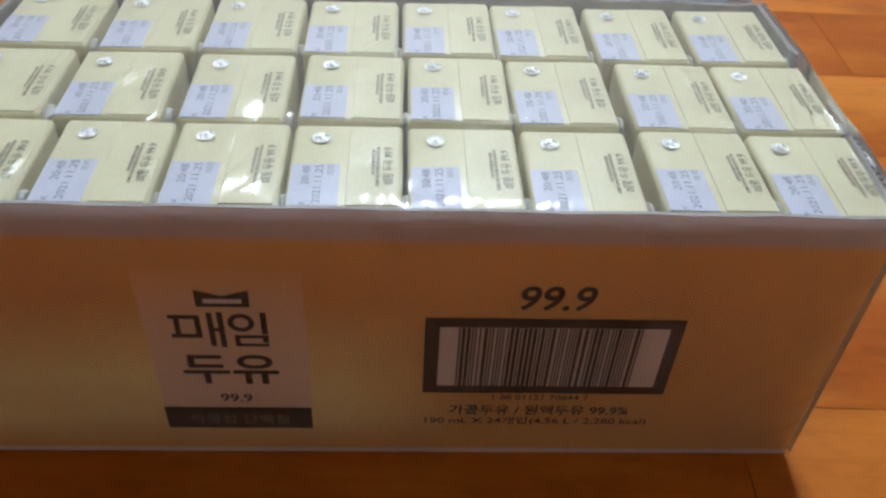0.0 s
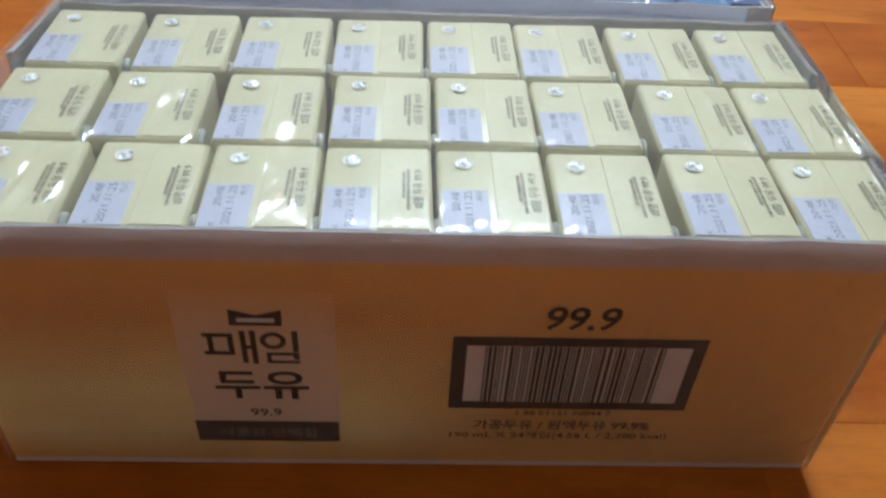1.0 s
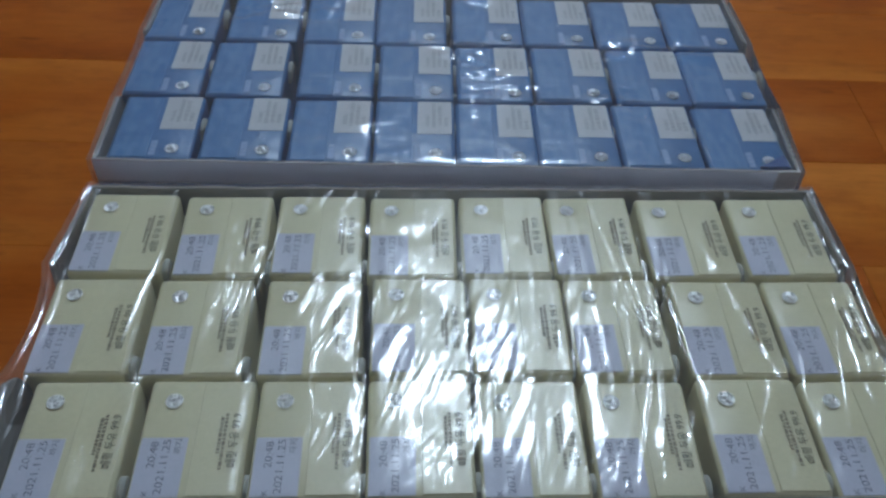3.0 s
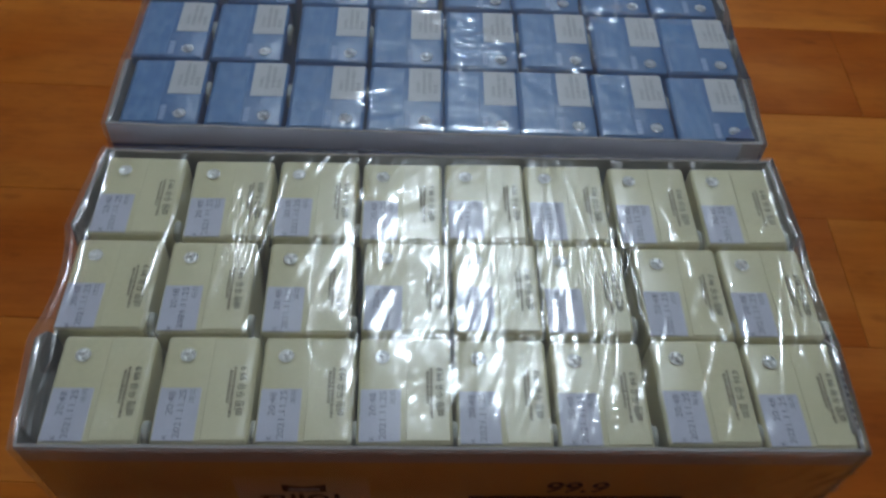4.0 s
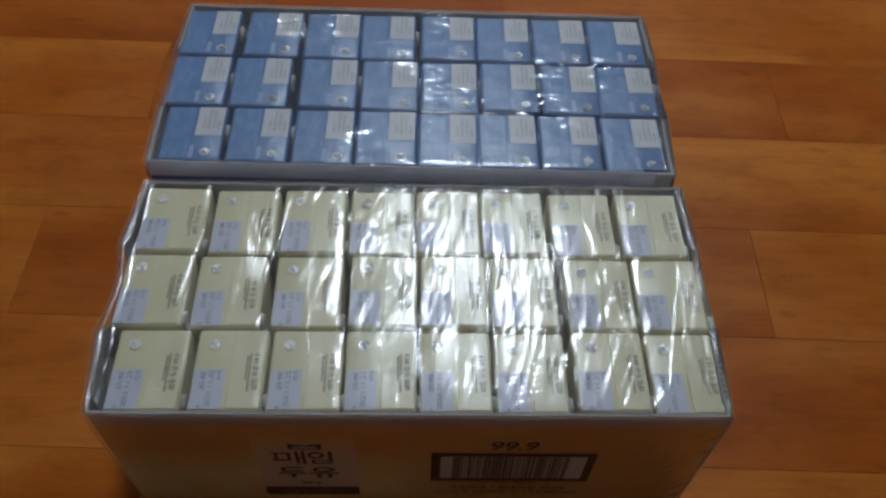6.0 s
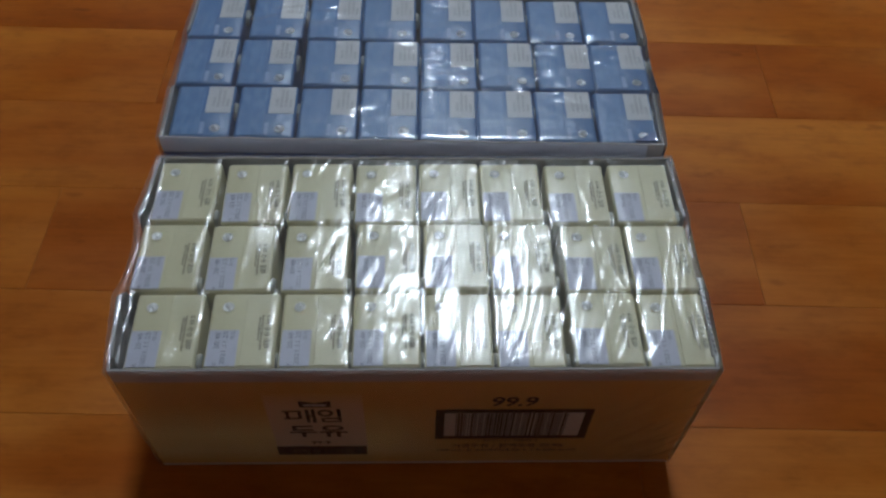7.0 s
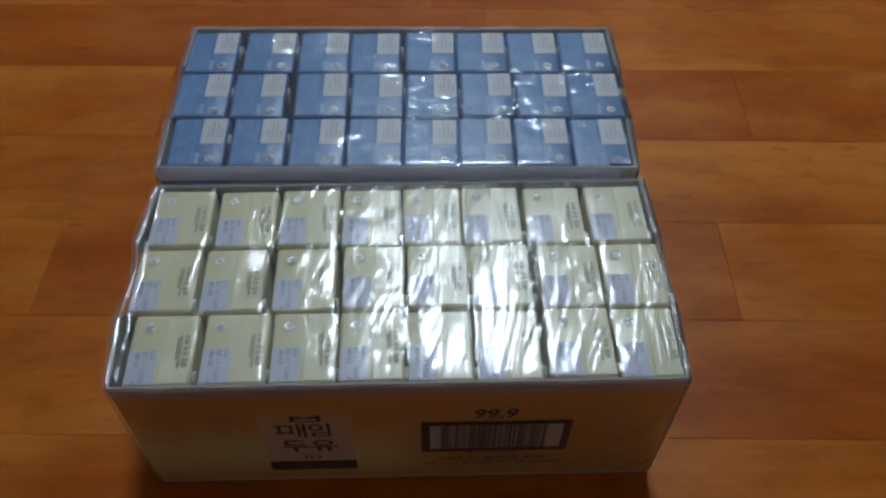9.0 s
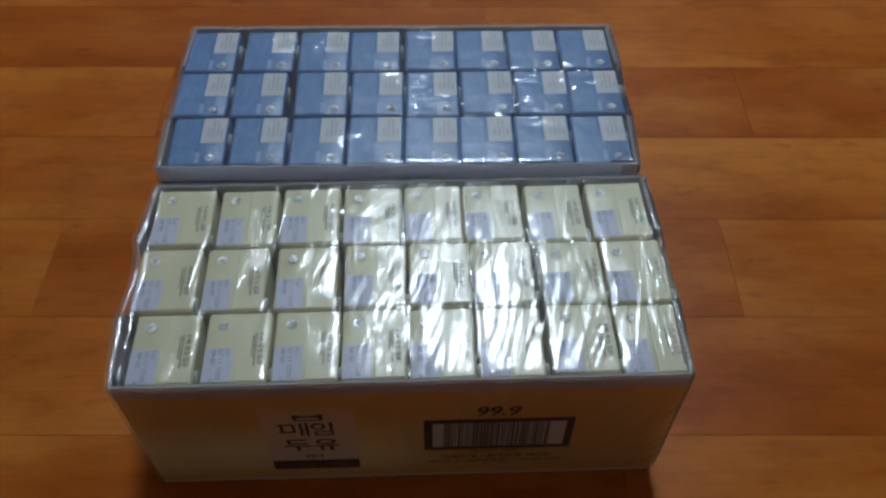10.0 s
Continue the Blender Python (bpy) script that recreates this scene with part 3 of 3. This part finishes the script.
# ---- shrink film ----
def grid_sheet(bm, nu, nv, put):
    vs = [[bm.verts.new(put(i / nu, j / nv)) for i in range(nu + 1)] for j in range(nv + 1)]
    for j in range(nv):
        for i in range(nu):
            bm.faces.new((vs[j][i], vs[j][i + 1], vs[j + 1][i + 1], vs[j + 1][i]))


def ridged(x, y, z, power=3):
    return (1 - abs(noise.noise(Vector((x, y, z))))) ** power


def shrink_film(w, d, h, gaps, wrinkle, crumpled, seed, slant, ends, fine, lengthwise, label):
    """Clear film drawn over a tray: dips between cartons, folds and ripples on top, loose bulges over the torn ends."""
    ob = tagged(new("shrink_film"), label, "plastic film")

    def sheet(name, nu, nv, put):
        bm = bmesh.new()
        grid_sheet(bm, nu, nv, put)
        part(name, bm, film_mat, ob, smooth=True).visible_shadow = False     # lets the lamp light the cartons

    pick = random.Random(int(seed) + 7)
    pleats = []
    for i in range(8 if lengthwise else 22):
        x0 = pick.uniform(-0.46, 0.46) * w if lengthwise or i < 5 else pick.uniform(-0.02, 0.47) * w
        y0 = pick.uniform(-0.1, 0.6) * d
        long = pick.uniform(0.12, 0.25) if lengthwise else pick.uniform(0.3, 0.85)
        pleats.append((x0, y0, y0 + long * d, pick.uniform(-0.22, 0.30), pick.uniform(0.0007, 0.0013), pick.uniform(0.00022, 0.00045), 10.0 * i))

    def pleated(x, y):
        """Long narrow pleats running from the front edge towards the back."""
        z = 0.0
        for x0, y0, y1, lean, wide, high, at in pleats:
            off = x - x0 - lean * (y - y0)
            if abs(off) < 0.006 and y0 < y < y1:
                off -= 0.0022 * noise.noise(Vector((y * 26, at, seed)))
                z += high * math.exp(-(off / wide) ** 2) * math.sin(math.pi * (y - y0) / (y1 - y0)) ** 0.5
        return z

    def top(u, v):
        x, y = (u - 0.5) * (w + 0.003), -0.0016 + v * (d + 0.003)
        out = max(0.0, abs(u - 0.5) * 2 - 0.93) / 0.07
        edge = min(u, 1 - u, v * 0.5, (1 - v) * 0.5)
        e = min(1.0, edge / 0.02)
        z = h + 0.0020 - 0.0012 * (1 - e) ** 2
        g0, step = gaps[min(2, max(0, int(y / (d / 3))))]
        k = (x - g0) / step
        k = (k - math.floor(k))                      # 0 at a gap, flap side towards 1
        warp = 0.012 * noise.noise(Vector((x * 18, y * 18, seed)))
        far = 0.5 + 0.5 * noise.noise(Vector((x * 16, y * 20, seed + 9)))
        z -= 0.0009 * e * far * math.exp(-((min(k, 1 - k) * step) / 0.003) ** 2)
        lay = 0.18 * noise.noise(Vector((x * 11, y * 11, seed + 15)))
        crease = ridged((x + warp - (0.28 + lay) * y) * 80, y * 9, seed + 3, 16) + 0.6 * ridged((x - 0.5 * warp - 0.45 * y) * 150, y * 14, seed + 31, 14)
        flap = math.exp(-((k - 0.72) / 0.17) ** 2)
        right = min(1.0, max(0.72, 0.8 + 3.0 * x))
        mask = min(1.0, max(0.0, (0.2 if lengthwise else 0.38) + 2.0 * noise.noise(Vector((x * 45, y * 38, seed + 5)))))
        slope = 1.0 + 0.9 * noise.noise(Vector((x * 14, y * 14, seed + 12)))
        across = x - 0.36 * y + 0.5 * warp
        if lengthwise:
            ripple = math.sin((y + 0.1 * x) * 1500 + 5 * warp) * max(0.0, mask - 0.25) * math.exp(-((k - 0.27) / 0.05) ** 2) * 2.0
            patch = max(0.0, noise.noise(Vector((x * 24, y * 26, seed + 44))) - 0.08) * 4.0
            crumple = patch * (noise.noise(Vector((x * 45 + 40 * warp, y * 125, seed + 50))) + 0.35 * noise.noise(Vector((x * 130, y * 210 + 60 * warp, seed + 57))))
        else:
            ripple = math.sin((x * slope - y * 0.72 + 0.9 * warp) * 1550) * mask * (0.12 + 0.88 * flap) * (0.5 + 0.5 * right)
            patch = max(0.0, noise.noise(Vector((x * 26, y * 22, seed + 44))) + 0.02) * 2.0
            crumple = patch * noise.noise(Vector((across * 185, y * 34, seed + 50)))
            taut = min(1.0, max(0.0, (k - 0.46) / 0.12)) + min(1.0, max(0.0, (0.07 - k) / 0.05))
            taut = 0.35 + 0.65 * min(1.0, taut)
            loose = max(0.0, noise.noise(Vector((x * 30 + 5, y * 34, seed + 80))) - 0.12) * 3.0
            crumple += 1.3 * loose * noise.noise(Vector((across * 95 + 25 * warp, y * 62 + 0.4 * across * 90, seed + 90)))
            fold = max(0.0, noise.noise(Vector((x * 34, y * 30, seed + 120))) + 0.05) * 2.2
            crumple += 0.28 * fold * noise.noise(Vector((across * 330 + 40 * warp, y * 120, seed + 130)))
            crease, crumple = crease * (0.5 + 0.5 * taut), crumple * taut
        rim = math.exp(-(min(v, 1 - v) / 0.018) ** 2) * max(0.0, noise.noise(Vector((x * 60, v * 9, seed + 21))) + 0.1)
        z += 0.0004 * rim * math.sin(x * 1100 + 4 * noise.noise(Vector((x * 90, v, seed))))
        pull = 0.5 * out * math.sin(17 * out + 5 * noise.noise(Vector((y * 25, x, seed)))) + 0.35 * out * noise.noise(Vector((x * 330, y * 70, seed + 2)))
        z += e * wrinkle * (0.00042 * crease * far * right + (0.00014 if lengthwise else 0.00022) * ripple + 0.0004 * noise.noise(Vector((across * 55, y * 14, seed))) + 0.00005 * noise.noise(Vector((across * 260, y * 28, seed)))) + e * crumpled * crumple + e * pleated(x, y) + 0.0015 * pull * min(1.0, (1 - abs(u - 0.5) * 2) / 0.01)
        return x + math.copysign(out * out * (0.0006 + 1.1 * bend(v, x, ends)), x), y, z
    sheet("top_sheet", int(w / fine), int(d / fine), top)

    def wavy(a, b, s2):
        return 0.0007 * noise.noise(Vector((a * 30, b * 14, s2))) + 0.0006 * ridged(a * 45 + b * 20, b * 10, s2)

    for yy, sgn in ((-0.0016, -1), (d + 0.0014, 1)):
        def face(u, v, yy=yy, sgn=sgn):
            x, z = (u - 0.5) * (w + 0.003), 0.001 + v * (h + 0.0001)
            s = slant * (1 - z / h) if sgn < 0 else 0
            bunch = 1 + 2.5 * max(0.0, x / w - 0.28) / 0.2
            return x, yy + s + sgn * (wavy(x, z, seed + 20 + sgn) + (bunch - 1) * 0.0009 * ridged((x - 0.7 * z) * 150, (z + x) * 9, seed + 70, 6)) * min(1, (1 - v) * 8, v * 8), z
        sheet("long_sheet", 130, 40, face)
    for sgn in (-1, 1):
        def end(u, v, sgn=sgn):
            z = 0.001 + v * (h + 0.0001)
            s = slant * (1 - z / h)
            y = -0.0016 + s + u * (d + 0.003 - s)
            mid = math.sin(math.pi * min(1, max(0, u))) ** 0.5
            bulge = 0.0006 * mid + 1.1 * bend(u, sgn, ends) * v ** 3
            return sgn * (w / 2 + 0.0015 + bulge + 0.7 * v * wavy(y, z, seed + 40 + sgn) * mid * min(1, (1 - v) * 8)), y, z
        sheet("end_sheet", 70, 50, end)
    return ob


cream_film = shrink_film(W, D, H, ((-0.1212, 0.0418), (-0.1271, 0.0428), (-0.1262, 0.0422)), 1.0, 0.0011, 1.0, 0.006, ENDS, 0.0006, False, "clear wrinkled shrink film drawn tight over the cream tray")
blue_film = shrink_film(BW, BD, BH, ((-0.1225, 0.0415), (-0.1290, 0.0426), (-0.1285, 0.0422)), 0.8, 0.0017, 61.0, 0.0, B_ENDS, 0.0008, True, "clear wrinkled shrink film drawn tight over the blue tray")
blue_film.matrix_basis = BASE
cream_film.matrix_basis = cream_tray.matrix_basis.copy()

# ---- floor planks ----
TURN, ROW, ROW0, LONG = -1.7, 0.1048, 0.0400, 0.5705
GAP = 0.00012
# row: a joint, and the tones of the planks before it, after it and after the next
KNOWN = {-1: (-0.42, (0.62, 0.66, 0.66)), 0: (-0.46, (0.60, 0.59, 0.56)), 1: (-0.3055, (0.59, 0.50, 0.59)), 2: (-0.02, (0.54, 0.65, 0.60)), 3: (-0.25, (0.58, 0.47, 0.53)), 4: (0.071, (0.46, 0.58, 0.54)), 5: (-0.56, (0.46, 0.48, 0.46))}
floor_turn = pose(0, 0, 0, 0, 0, TURN)
mesh = finish("plank", box(GAP, LONG - GAP, GAP, ROW - GAP, -0.004, 0.0, 0.0002, 1), plank_mat)
rnd = random.Random(17)
rest_verts, rest_faces = [], []
for r in range(-15, 33):
    start, tones = KNOWN.get(r, (rnd.uniform(0, LONG), ()))
    for k in range(-6, 6):
        x, y = start + k * LONG, ROW0 + r * ROW
        x0, x1 = max(x, X0 - 0.06), min(x + LONG, X1 + 0.06)
        if x1 - x0 < 0.02 or y < Y0 - 0.16 or y > Y1 + 0.08:
            continue
        tone = tones[k + 1] if 0 <= k + 1 < len(tones) else rnd.choice((0.38, 0.46, 0.55, 0.64))
        if -1.9 < x0 < 1.6 and -1.6 < y < 2.0:
            p = new("plank", mesh)
            p.parent = floor
            p.matrix_basis = floor_turn @ pose(x0, y, 0) @ Matrix.Diagonal(((x1 - x0) / LONG, 1, 1, 1))
            p.color = (1, 1, 1, tone)
        else:
            i = len(rest_verts)
            for z in (-0.004, 0.0):
                rest_verts += [floor_turn @ Vector(c) for c in ((x0 + GAP, y + GAP, z), (x1 - GAP, y + GAP, z), (x1 - GAP, y + ROW - GAP, z), (x0 + GAP, y + ROW - GAP, z))]
            rest_faces += [[i + f for f in face] for face in ((4, 5, 6, 7), (0, 1, 5, 4), (1, 2, 6, 5), (2, 3, 7, 6), (3, 0, 4, 7))]
me = bpy.data.meshes.new("outer_planks")
me.from_pydata(rest_verts, [], rest_faces)
me.materials.append(plank_mat)
p = new("outer_planks", me)
p.parent = floor
p.color = (1, 1, 1, 0.5)
p["kind"] = "stuff"
